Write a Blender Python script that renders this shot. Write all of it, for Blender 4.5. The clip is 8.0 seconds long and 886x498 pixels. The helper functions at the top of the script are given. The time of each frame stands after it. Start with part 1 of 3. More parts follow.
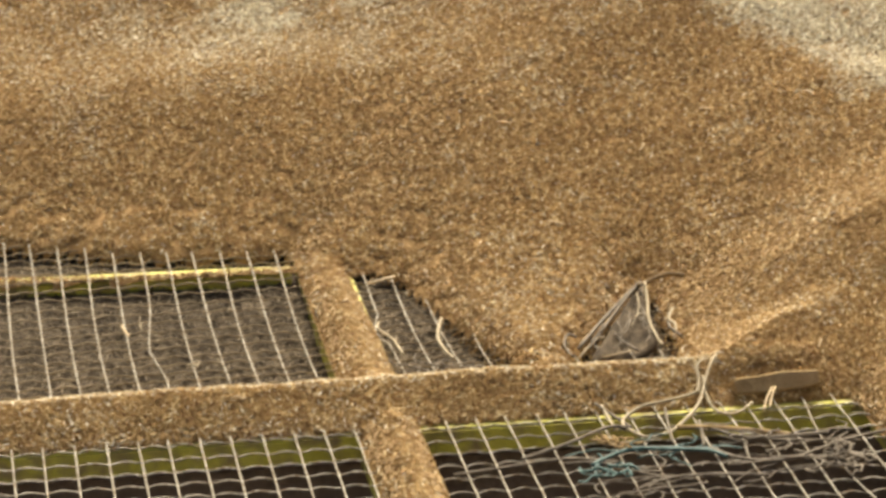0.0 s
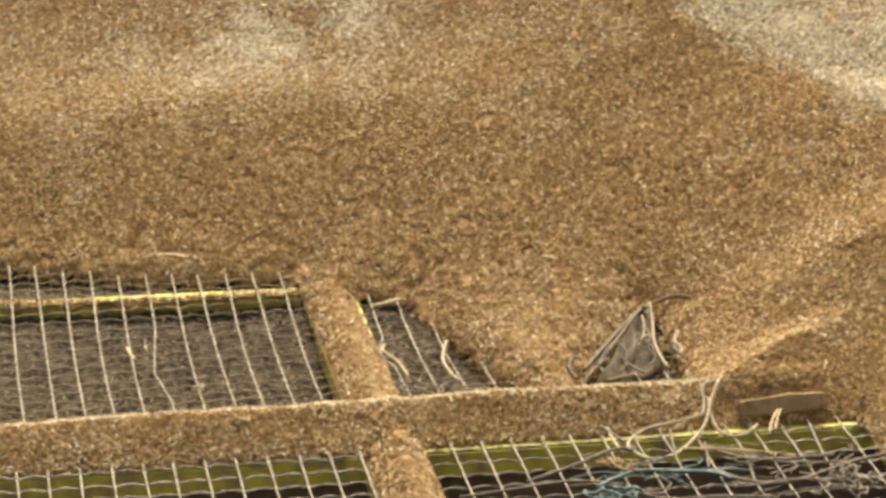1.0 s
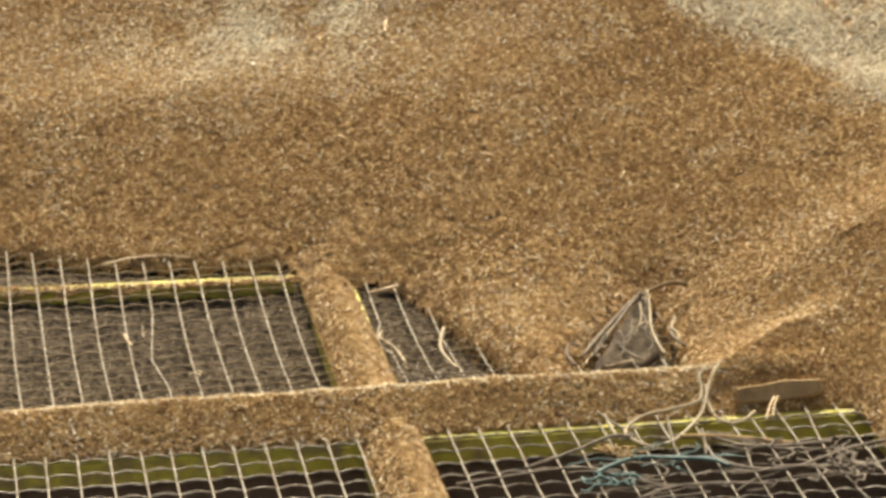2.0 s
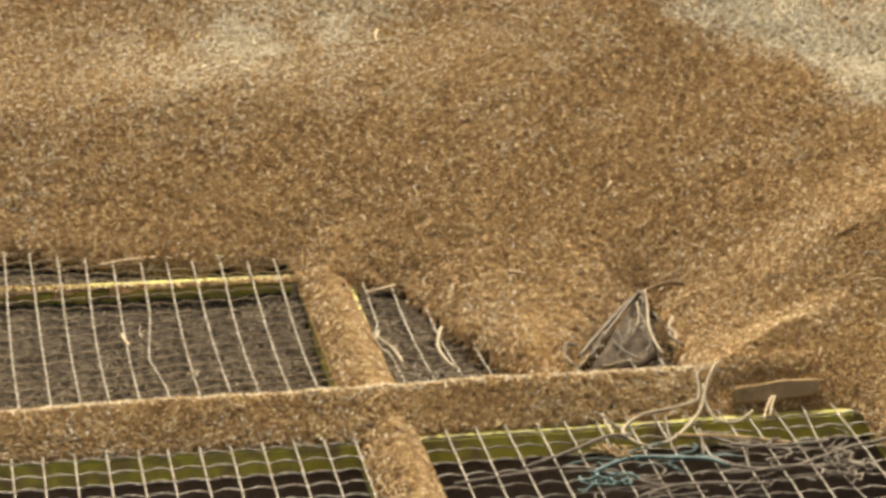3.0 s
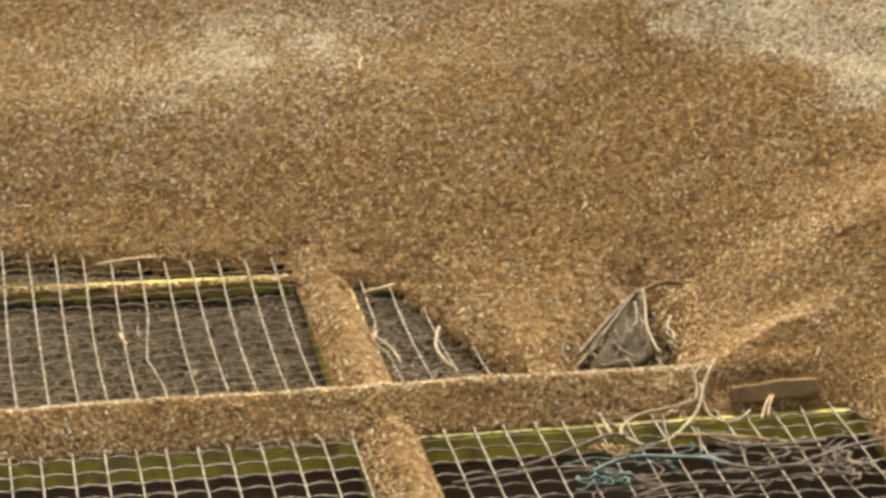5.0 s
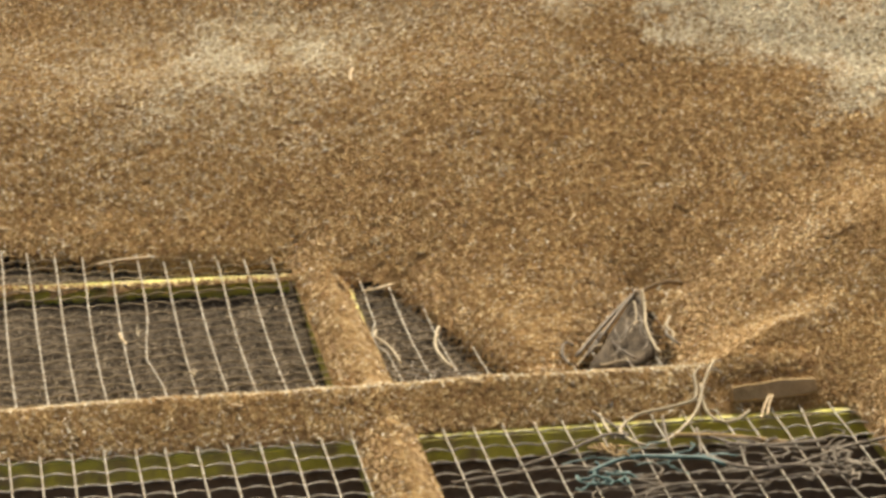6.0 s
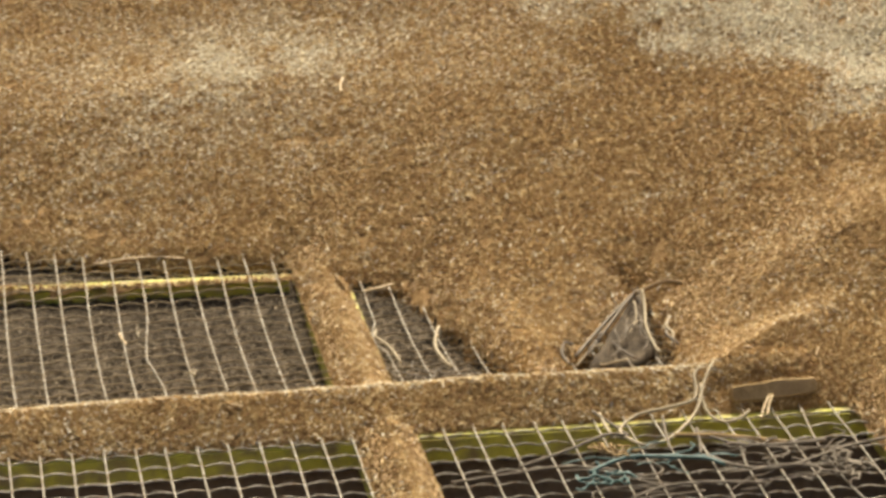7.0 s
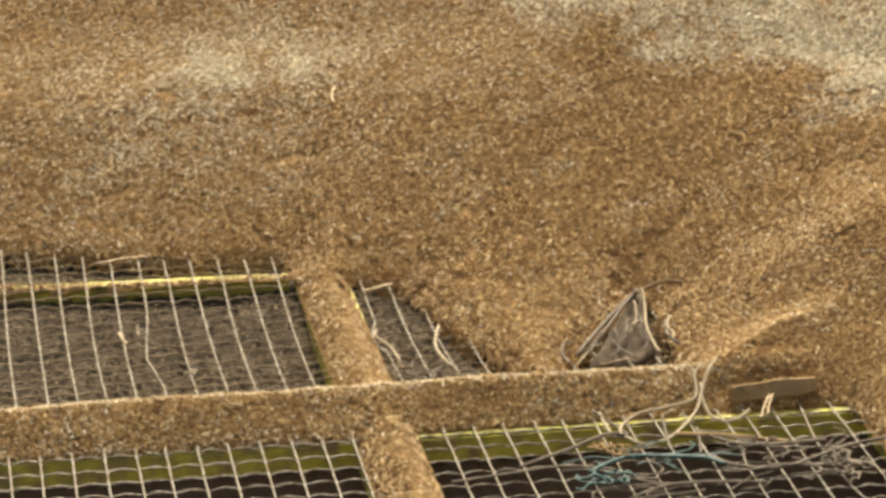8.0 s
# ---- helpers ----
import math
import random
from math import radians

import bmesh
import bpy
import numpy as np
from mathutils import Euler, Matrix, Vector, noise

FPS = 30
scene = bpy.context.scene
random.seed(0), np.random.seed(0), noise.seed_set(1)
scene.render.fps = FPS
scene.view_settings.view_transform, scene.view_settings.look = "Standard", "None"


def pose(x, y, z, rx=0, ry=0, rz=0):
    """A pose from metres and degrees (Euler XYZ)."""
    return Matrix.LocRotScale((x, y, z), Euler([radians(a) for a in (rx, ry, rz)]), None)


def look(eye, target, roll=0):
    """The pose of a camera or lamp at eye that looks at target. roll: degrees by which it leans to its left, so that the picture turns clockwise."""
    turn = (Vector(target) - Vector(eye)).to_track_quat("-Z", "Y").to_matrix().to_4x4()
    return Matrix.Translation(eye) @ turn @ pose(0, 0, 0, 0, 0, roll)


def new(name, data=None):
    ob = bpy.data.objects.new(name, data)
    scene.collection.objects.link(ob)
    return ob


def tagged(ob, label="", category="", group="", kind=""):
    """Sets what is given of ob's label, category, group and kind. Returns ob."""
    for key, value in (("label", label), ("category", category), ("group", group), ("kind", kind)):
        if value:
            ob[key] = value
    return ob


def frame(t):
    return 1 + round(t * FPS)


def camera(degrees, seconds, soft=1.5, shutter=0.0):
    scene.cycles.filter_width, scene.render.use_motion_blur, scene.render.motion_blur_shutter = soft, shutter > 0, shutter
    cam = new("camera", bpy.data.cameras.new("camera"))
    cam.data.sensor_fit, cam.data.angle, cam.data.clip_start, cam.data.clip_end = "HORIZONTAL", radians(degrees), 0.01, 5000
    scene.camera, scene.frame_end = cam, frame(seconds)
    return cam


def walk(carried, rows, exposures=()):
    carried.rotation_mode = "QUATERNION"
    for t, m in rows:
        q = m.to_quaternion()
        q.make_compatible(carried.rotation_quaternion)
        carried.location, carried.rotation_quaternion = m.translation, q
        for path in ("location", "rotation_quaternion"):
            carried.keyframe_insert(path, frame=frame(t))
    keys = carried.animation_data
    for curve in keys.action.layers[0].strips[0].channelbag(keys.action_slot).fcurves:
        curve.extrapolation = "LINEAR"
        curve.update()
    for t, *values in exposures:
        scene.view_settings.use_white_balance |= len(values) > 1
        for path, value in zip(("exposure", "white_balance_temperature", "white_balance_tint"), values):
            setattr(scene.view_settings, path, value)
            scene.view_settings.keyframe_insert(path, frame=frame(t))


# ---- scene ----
# the camera stands on the yard before the grate and sways a little in the first seconds
LENS = 16.0
cam = camera(LENS, 8.0, soft=3.5)
STAND = pose(-0.5726, -3.884, 1.533, 71.346, 0, -9.618)
SWAY = ((0, 4.6, -13.8), (0.1, 4.6, -8), (0.2, 5.4, 3.2), (0.3, 5.8, 10.5), (0.4, 6.8, 17), (0.5, 9.2, 21.5), (0.6, 11, 25), (0.7, 11.6, 27),
        (0.8, 11.8, 27), (0.9, 12.6, 26.4), (1.0, 13.8, 25.5), (1.1, 17.4, 16), (1.2, 21, 0), (1.3, 20.6, -3.6), (1.4, 18.4, -3.6),
        (1.5, 15.4, -1.5), (1.6, 13.6, 0), (1.7, 12.2, 1.4), (2.2, 7.6, 2.2), (2.8, 4.8, 2), (3.0, 4.6, 1.7), (3.5, 3.2, 1.6), (4.0, 3, 1),
        (4.5, 1.8, 1.2), (5.2, 0.8, 0.7), (6.0, 0, 0.3), (6.5, 0, 0), (7.0, 0, 0), (7.5, 0, -0.5), (8.0, 0, -0.8))
ARC = math.degrees(2 * math.tan(radians(LENS / 2)) / 1568)
walk(cam, [(t, STAND @ pose(0, 0, 0, dy * ARC, dx * ARC, 0)) for t, dx, dy in SWAY],
     [(t, e, 6900, 7) for t, e in ((0, 0.62), (1.0, 0.69), (1.5, 0.63), (3.0, 0.55), (4.5, 0.52), (8.0, 0.52))])

# ---- light: a bright overcast sky with a veiled sun beside the heap ----
SUN_UP, SUN_ROUND = 48.0, 9.0
world = bpy.data.worlds.new("overcast_sky")
scene.world = world
world.use_nodes = True
sky_node = world.node_tree.nodes.new("ShaderNodeTexSky")
sky_node.sky_type, sky_node.sun_disc = "NISHITA", False
sky_node.sun_elevation, sky_node.sun_rotation = radians(SUN_UP), radians(SUN_ROUND)
sky_node.air_density, sky_node.dust_density, sky_node.ozone_density = 0.8, 8.0, 0.5
background = world.node_tree.nodes["Background"]
background.inputs["Strength"].default_value = 0.085
world.node_tree.links.new(sky_node.outputs[0], background.inputs[0])
sun = new("sun", bpy.data.lights.new("sun", "SUN"))
sun.data.energy, sun.data.angle, sun.data.color = 4.5, radians(18), (1.0, 0.91, 0.76)
a, e = radians(SUN_ROUND), radians(SUN_UP)
sun.matrix_basis = look((math.sin(a) * math.cos(e) * 20, math.cos(a) * math.cos(e) * 20, math.sin(e) * 20), (0, 0, 0))


# ---- materials ----
def material(name, stops, scale=40.0, detail=6.0, rough=0.85, bump=0.3, bump_size=0.002, fine=400.0, metal=0.0, island=0.0, stain=None, specular=0.3):
    """Colour from noise at two scales, mixed with a random tone for each island; relief; stains."""
    m = bpy.data.materials.new(name)
    m.use_nodes = True
    n, link = m.node_tree.nodes, m.node_tree.links.new
    shader = n["Principled BSDF"]
    shader.inputs["Roughness"].default_value, shader.inputs["Metallic"].default_value = rough, metal
    shader.inputs["Specular IOR Level"].default_value = specular
    where = n.new("ShaderNodeTexCoord").outputs["Object"]

    def noise_at(size, depth):
        t = n.new("ShaderNodeTexNoise")
        t.inputs["Scale"].default_value, t.inputs["Detail"].default_value = size, depth
        link(where, t.inputs["Vector"])
        return t.outputs["Fac"]

    def mixed(a, b, share):
        t = n.new("ShaderNodeMix")
        t.data_type = "FLOAT"
        t.inputs[0].default_value = share
        link(a, t.inputs[2]), link(b, t.inputs[3])
        return t.outputs[0]

    coarse, small = noise_at(scale, detail), noise_at(fine, 3.0)
    value = mixed(coarse, small, 0.45)
    if island:
        value = mixed(value, n.new("ShaderNodeNewGeometry").outputs["Random Per Island"], island)
    ramp = n.new("ShaderNodeValToRGB")
    while len(ramp.color_ramp.elements) < len(stops):
        ramp.color_ramp.elements.new(0.5)
    for el, (at, rgb) in zip(ramp.color_ramp.elements, stops):
        el.position, el.color = at, (*rgb, 1)
    link(value, ramp.inputs[0])
    colour = ramp.outputs[0]
    if stain:
        size, low, high, rgb = stain
        edge = n.new("ShaderNodeMapRange")
        edge.inputs[1].default_value, edge.inputs[2].default_value = low, high
        link(noise_at(size, 5.0), edge.inputs[0])
        t = n.new("ShaderNodeMix")
        t.data_type = "RGBA"
        link(edge.outputs[0], t.inputs[0]), link(colour, t.inputs[6])
        t.inputs[7].default_value = (*rgb, 1)
        colour = t.outputs[2]
    link(colour, shader.inputs["Base Color"])
    if bump:
        b = n.new("ShaderNodeBump")
        b.inputs["Strength"].default_value, b.inputs["Distance"].default_value = bump, bump_size
        link(value, b.inputs["Height"]), link(b.outputs[0], shader.inputs["Normal"])
    return m


GRAIN = material("grain_husk", ((0.22, (0.275, 0.152, 0.054)), (0.5, (0.43, 0.264, 0.097)), (0.68, (0.55, 0.365, 0.144)), (0.84, (0.86, 0.69, 0.38))),
                 scale=25, fine=900, bump=0, rough=0.6, island=0.62, specular=0.22)
# pale chaff; where it lies thick it also stands in for lit grain
CHAFF = material("pale_chaff", ((0.15, (0.52, 0.42, 0.25)), (0.5, (0.79, 0.69, 0.47)), (0.9, (0.92, 0.87, 0.70))),
                 scale=25, fine=900, bump=0, rough=0.7, island=0.72)
BED = material("grain_bed", ((0.3, (0.22, 0.122, 0.042)), (0.5, (0.36, 0.215, 0.080)), (0.7, (0.46, 0.29, 0.112))),
               scale=60, fine=330, bump=1.0, bump_size=0.004, rough=0.85)
# dusty grain in the pit: shade under the mesh is put into these dark colours
PIT_GRAIN = material("dusty_shaded_grain", ((0.3, (0.04, 0.027, 0.014)), (0.5, (0.09, 0.064, 0.036)), (0.72, (0.17, 0.127, 0.075))),
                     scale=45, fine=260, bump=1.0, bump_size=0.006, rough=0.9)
PIT_HUSK = material("dusty_shaded_husk", ((0.22, (0.042, 0.029, 0.015)), (0.5, (0.105, 0.077, 0.044)), (0.70, (0.185, 0.14, 0.086)), (0.86, (0.40, 0.32, 0.21))),
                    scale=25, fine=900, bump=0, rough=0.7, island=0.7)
DUSTY_WIRE = material("dust_caked_wire", ((0.3, (0.16, 0.115, 0.065)), (0.5, (0.27, 0.205, 0.122)), (0.75, (0.40, 0.32, 0.20))), scale=30, fine=400,
                      bump=0.4, bump_size=0.0006, rough=0.8, metal=0.0)
WIRE = material("galvanised_wire", ((0.34, (0.19, 0.16, 0.115)), (0.5, (0.40, 0.36, 0.285)), (0.68, (0.64, 0.60, 0.50))), scale=90, fine=260,
                bump=0.3, bump_size=0.0005, rough=0.5, metal=0.15, stain=(110, 0.5, 0.62, (0.22, 0.155, 0.085)))
YELLOW = material("yellow_paint", ((0.3, (0.45, 0.415, 0.055)), (0.5, (0.62, 0.58, 0.09)), (0.75, (0.72, 0.68, 0.16))), scale=18, fine=300,
                  bump=0.3, bump_size=0.0006, rough=0.55, stain=(32, 0.42, 0.70, (0.32, 0.25, 0.11)))
CONCRETE = material("stained_concrete", ((0.3, (0.16, 0.14, 0.12)), (0.5, (0.27, 0.25, 0.22)), (0.75, (0.38, 0.36, 0.32))), scale=2, fine=60,
                    bump=0.5, bump_size=0.003, rough=0.9, stain=(0.7, 0.5, 0.8, (0.17, 0.15, 0.12)))
# dark brown concrete for the pit's walls and floor
DARK_CONCRETE = material("dark_concrete", ((0.3, (0.10, 0.075, 0.055)), (0.6, (0.19, 0.145, 0.11))), scale=8, fine=100, bump=0.5, bump_size=0.003, rough=0.9)
TWINE = material("bleached_twine", ((0.3, (0.36, 0.28, 0.17)), (0.5, (0.54, 0.45, 0.30)), (0.75, (0.68, 0.60, 0.44))), scale=120, fine=700,
                 bump=0.6, bump_size=0.001, rough=0.8)
GREY_TWINE = material("dusty_grey_twine", ((0.3, (0.12, 0.097, 0.07)), (0.5, (0.24, 0.20, 0.15)), (0.75, (0.43, 0.375, 0.295))), scale=90, fine=700,
                      bump=0.6, bump_size=0.001, rough=0.85)
TEAL = material("faded_teal_plastic", ((0.3, (0.04, 0.09, 0.08)), (0.5, (0.09, 0.17, 0.155)), (0.75, (0.21, 0.32, 0.30))), scale=70, fine=500,
                bump=0.3, bump_size=0.001, rough=0.5)
STRAW = material("dry_straw", ((0.3, (0.52, 0.36, 0.19)), (0.5, (0.70, 0.53, 0.30)), (0.75, (0.85, 0.70, 0.46))), scale=80, fine=600,
                 bump=0.3, bump_size=0.0005, rough=0.5)
WOOD = material("weathered_wood", ((0.3, (0.13, 0.085, 0.042)), (0.5, (0.24, 0.165, 0.085)), (0.75, (0.36, 0.26, 0.145))), scale=30, fine=300,
                bump=0.6, bump_size=0.001, rough=0.85)
DUSTY_WOOD = material("dusty_wood", ((0.3, (0.26, 0.175, 0.08)), (0.5, (0.42, 0.295, 0.145)), (0.75, (0.54, 0.40, 0.22))), scale=30, fine=300,
                      bump=0.8, bump_size=0.002, rough=0.9, specular=0.1)
RAG = material("soiled_rag", ((0.36, (0.032, 0.021, 0.011)), (0.5, (0.078, 0.055, 0.031)), (0.64, (0.18, 0.135, 0.085))), scale=45, fine=400,
               bump=0.6, bump_size=0.001, rough=0.9)


# ---- building ----
def mesh_of(name, verts, faces, mats, slots=None, smooth=False):
    me = bpy.data.meshes.new(name)
    me.from_pydata(verts, [], faces)
    for m in mats if isinstance(mats, (list, tuple)) else [mats]:
        me.materials.append(m)
    if slots is not None:
        me.polygons.foreach_set("material_index", np.asarray(slots, np.int32))
    if smooth:
        me.polygons.foreach_set("use_smooth", np.ones(len(me.polygons), bool))
    me.update()
    return me


def part(name, me, parent, label=""):
    ob = new(name, me)
    ob.parent = parent
    return tagged(ob, label)


def from_bmesh(name, bm, mat, smooth=False):
    me = bpy.data.meshes.new(name)
    bm.to_mesh(me)
    bm.free()
    me.materials.append(mat)
    if smooth:
        me.polygons.foreach_set("use_smooth", np.ones(len(me.polygons), bool))
    return me


def beam_mesh(name, length, width, tall, mat, thick=0.006):
    """A hollow box section along x, top at z = 0, its middle at the origin, with rounded edges and open ends."""
    bm = bmesh.new()
    ring = []
    for w, h in ((width / 2, 0.0), (width / 2 - thick, thick)):
        ring.append([(s * w, z) for s, z in ((-1, -h), (1, -h), (1, -tall + h), (-1, -tall + h))])
    v = [[[bm.verts.new((x, y, z)) for y, z in r] for r in ring] for x in (-length / 2, length / 2)]
    for i in range(4):
        j = (i + 1) % 4
        bm.faces.new((v[0][0][i], v[0][0][j], v[1][0][j], v[1][0][i]))
        bm.faces.new((v[0][1][j], v[0][1][i], v[1][1][i], v[1][1][j]))
        for k in (0, 1):
            bm.faces.new((v[k][0][i], v[k][1][i], v[k][1][j], v[k][0][j]))
    edges = [e for e in bm.edges if abs(e.verts[0].co.x - e.verts[1].co.x) > 0.01]
    bmesh.ops.bevel(bm, geom=edges, offset=0.004, segments=2, affect="EDGES")
    bmesh.ops.recalc_face_normals(bm, faces=bm.faces)
    return from_bmesh(name, bm, mat)


def slab(bm, x0, x1, y0, y1, z0, z1):
    m = Matrix.Translation(((x0 + x1) / 2, (y0 + y1) / 2, (z0 + z1) / 2)) @ Matrix.Diagonal((x1 - x0, y1 - y0, z1 - z0, 1))
    bmesh.ops.create_cube(bm, size=1, matrix=m)


def spline(points, steps):
    """Catmull-Rom through the points."""
    p = [Vector(q) for q in points]
    p = [2 * p[0] - p[1], *p, 2 * p[-1] - p[-2]]
    out = []
    for i in range(1, len(p) - 2):
        for k in range(steps):
            t = k / steps
            out.append(0.5 * (2 * p[i] + (p[i + 1] - p[i - 1]) * t + (2 * p[i - 1] - 5 * p[i] + 4 * p[i + 1] - p[i + 2]) * t * t
                              + (3 * p[i] - p[i - 1] - 3 * p[i + 1] + p[i + 2]) * t ** 3))
    return [*out, p[-2]]


def tube_data(path, radius, sides=6, flat=1.0, taper=0.0):
    verts, faces, n = [], [], len(path)
    side = Vector((0.3, 0.2, 1.0))
    for i, c in enumerate(path):
        d = (path[min(i + 1, n - 1)] - path[max(i - 1, 0)]).normalized()
        side = (side - d * side.dot(d)).normalized()
        other = d.cross(side)
        r = radius * (1 - taper * i / (n - 1))
        verts += [tuple(c + r * (flat * math.cos(a) * side + math.sin(a) * other)) for a in (2 * math.pi * k / sides for k in range(sides))]
    for i in range(n - 1):
        for k in range(sides):
            j = (k + 1) % sides
            faces.append((i * sides + k, i * sides + j, (i + 1) * sides + j, (i + 1) * sides + k))
    faces += [tuple(range(sides))[::-1], tuple((n - 1) * sides + k for k in range(sides))]
    return verts, faces


def tube(name, path, radius, mat, sides=6, flat=1.0, taper=0.0):
    verts, faces = tube_data(path, radius, sides, flat, taper)
    return mesh_of(name, verts, faces, mat, smooth=True)


# ---- the heap: grain at its angle of repose round the open parts of the grate ----
DRAINS = {
    "left_near": [(-1.4, 0.007), (-0.05, 0.007), (-0.05, 0.497), (-0.25, 0.494), (-0.5, 0.517), (-1.4, 0.56)],
    "left_far": [(-1.4, 0.579), (-0.5, 0.535), (-0.25, 0.512), (-0.05, 0.515), (-0.06, 0.58), (-0.23, 0.597), (-0.313, 0.614),
                 (-0.395, 0.652), (-0.478, 0.69), (-0.8, 0.72), (-1.4, 0.74)],
    "gap_cross": [(0.026, 0.007), (0.02, 0.47), (0.055, 0.465), (0.096, 0.434), (0.115, 0.361), (0.136, 0.273), (0.162, 0.186),
                  (0.190, 0.088), (0.208, 0.007)],
    "gap_tuft": [(0.25, 0.007), (0.272, 0.067), (0.315, 0.149), (0.374, 0.232), (0.425, 0.312), (0.444, 0.29), (0.436, 0.129),
                 (0.41, 0.007)],
    "near_left": [(-1.4, -0.142), (-0.05, -0.142), (-0.05, -1.6), (-1.4, -1.6)],
    "near_right": [(0.028, -0.135), (0.40, -0.132), (0.40, -1.6), (0.028, -1.6)],
    "near_mound": [(0.39, -0.132), (0.608, -0.131), (0.617, -0.183), (0.616, -0.29), (0.64, -0.6), (0.66, -1.6), (0.39, -1.6)],
}
REPOSE = 0.66


def side_of(poly, x, y):
    """Signed distance to a polygon: negative inside."""
    best, inside = np.full(np.shape(x), 81.0), np.zeros(np.shape(x), bool)
    for (ax, ay), (bx, by) in zip([poly[-1], *poly[:-1]], poly):
        ex, ey = bx - ax, by - ay
        k = np.clip(((x - ax) * ex + (y - ay) * ey) / (ex * ex + ey * ey), 0, 1)
        best = np.minimum(best, (x - ax - k * ex) ** 2 + (y - ay - k * ey) ** 2)
        if ey:
            inside ^= ((ay > y) != (by > y)) & (x < ax + ex * (y - ay) / ey)
    return np.where(inside, -1, 1) * np.sqrt(best)


def smooth_min(a, b, k):
    h = np.clip(0.5 + 0.5 * (b - a) / k, 0, 1)
    return b * (1 - h) + a * h - k * h * (1 - h)


def drained(x, y):
    """Distance to the nearest open part of the grate, crests rounded, edges uneven."""
    d = np.full(np.shape(x), 9.0)
    for name, poly in DRAINS.items():
        d = smooth_min(d, side_of(poly, x, y) * (1.2 if name == "near_mound" else 1.0), 0.035 if name == "gap_tuft" else 0.02)
    return d


def wavy(x, y, size, seed):
    return noise.noise(Vector((x / size, y / size, seed)))

# the heap is worked out once on a net and read from there
NET, NX0, NX1, NY0, NY1 = 0.0075, -0.9, 1.2, -0.8, 1.9
NXN, NYN = round((NX1 - NX0) / NET) + 1, round((NY1 - NY0) / NET) + 1


def height_net():
    gx, gy = np.meshgrid(np.linspace(NX0, NX1, NXN), np.linspace(NY0, NY1, NYN), indexing="ij")
    d = drained(gx, gy)
    rough = np.array([[(wavy(x, y, 0.34, 3.1), wavy(x, y, 0.12, 7.7), wavy(x, y, 0.035, 1.3)) for y in gy[0]] for x in gx[:, 0]])
    # a knoll over the stick, a hollow beside it, and the crest that runs from the beam up the mound
    knoll = 0.018 * np.exp(-((gx - 0.518) / 0.056) ** 4 - ((gy + 0.084) / 0.026) ** 2) - 0.012 * np.exp(-((gx - 0.443) / 0.017) ** 2 - ((gy + 0.098) / 0.024) ** 2)
    along, off = (gx - 0.42) * 0.945 + (gy + 0.055) * 0.326, (gy + 0.055) * 0.945 - (gx - 0.42) * 0.326
    knoll += 0.009 * np.exp(-(off / 0.02) ** 2) * np.clip(along / 0.07 + 0.1, 0, 1) * np.clip((0.26 - along) / 0.14, 0, 1)
    knoll -= 0.032 * np.exp(-((gx - 0.67) / 0.13) ** 2 - ((gy - 0.06) / 0.10) ** 2)
    # broad swells of the body
    swell = 0.013 * np.exp(-((gx + 0.30) / 0.26) ** 2 - ((gy - 0.97) / 0.11) ** 2) - 0.012 * np.exp(-((gx - 0.57) / 0.12) ** 2 - ((gy - 0.74) / 0.12) ** 2)
    z = heap(d, gx, rough[..., 0], rough[..., 1], rough[..., 2])
    # ridges on the wide beam have a rounded crest
    low = np.clip((0.03 - gy) / 0.012, 0, 1) * np.clip((0.47 - gx) / 0.07, 0, 1) * np.clip((gy + 0.17) / 0.012, 0, 1)
    z = z * (1 - low) + smooth_min(1.12 * z, 0.0475 + 0.004 * rough[..., 1], 0.016) * low
    # slid grain has no sharp valleys: the body of the heap is evened out
    even = z.copy()
    half = round(0.08 / NET)
    for _ in range(3):
        for axis in (0, 1):
            pad = np.pad(even, [(half, half) if a == axis else (0, 0) for a in (0, 1)], mode="edge")
            total = np.cumsum(pad, axis=axis)
            total = np.concatenate([np.zeros_like(np.take(total, [0], axis)), total], axis)
            n = even.shape[axis]
            even = (np.take(total, np.arange(2 * half + 1, 2 * half + 1 + n), axis) - np.take(total, np.arange(n), axis)) / (2 * half + 1)
    share = np.clip((d - 0.03) / 0.10, 0, 1) * np.clip((gy - 0.02) / 0.1, 0, 1) * np.clip((0.60 - gx) / 0.12 + np.clip((gy - 0.3) / 0.1, 0, 1), 0, 1)
    return d, knoll + swell + z * (1 - share) + even * share


def heap(d, x, broad, middle, fine):
    flat = 0.26 * np.clip((0.55 - x) / 1.0, 0, 1) * np.clip(d / 0.12, 0, 1)
    z = REPOSE * d * (1 - 0.40 * np.minimum(1.0, np.maximum(d, 0) / 0.6)) * (1 - flat)
    z = z + np.clip(d / 0.25, 0, 1) * (0.022 * broad + 0.008 * middle) + np.clip(d / 0.03, 0, 1) * 0.003 * fine
    return np.where(d < 0, 2.6 * d, z)


DIST, HEIGHT = height_net()


def read(net, x, y):
    x = np.clip((np.asarray(x) - NX0) / NET, 0, NXN - 1.001)
    y = np.clip((np.asarray(y) - NY0) / NET, 0, NYN - 1.001)
    i, j = x.astype(int), y.astype(int)
    a, b = x - i, y - j
    return (net[i, j] * (1 - a) + net[i + 1, j] * a) * (1 - b) + (net[i, j + 1] * (1 - a) + net[i + 1, j + 1] * a) * b


def upright(x, y, h=0.012):
    """The heap's normal."""
    n = np.stack([read(HEIGHT, x - h, y) - read(HEIGHT, x + h, y), read(HEIGHT, x, y - h) - read(HEIGHT, x, y + h),
                  np.full(np.shape(x), 2 * h)], -1)
    return n / np.linalg.norm(n, axis=-1, keepdims=True)


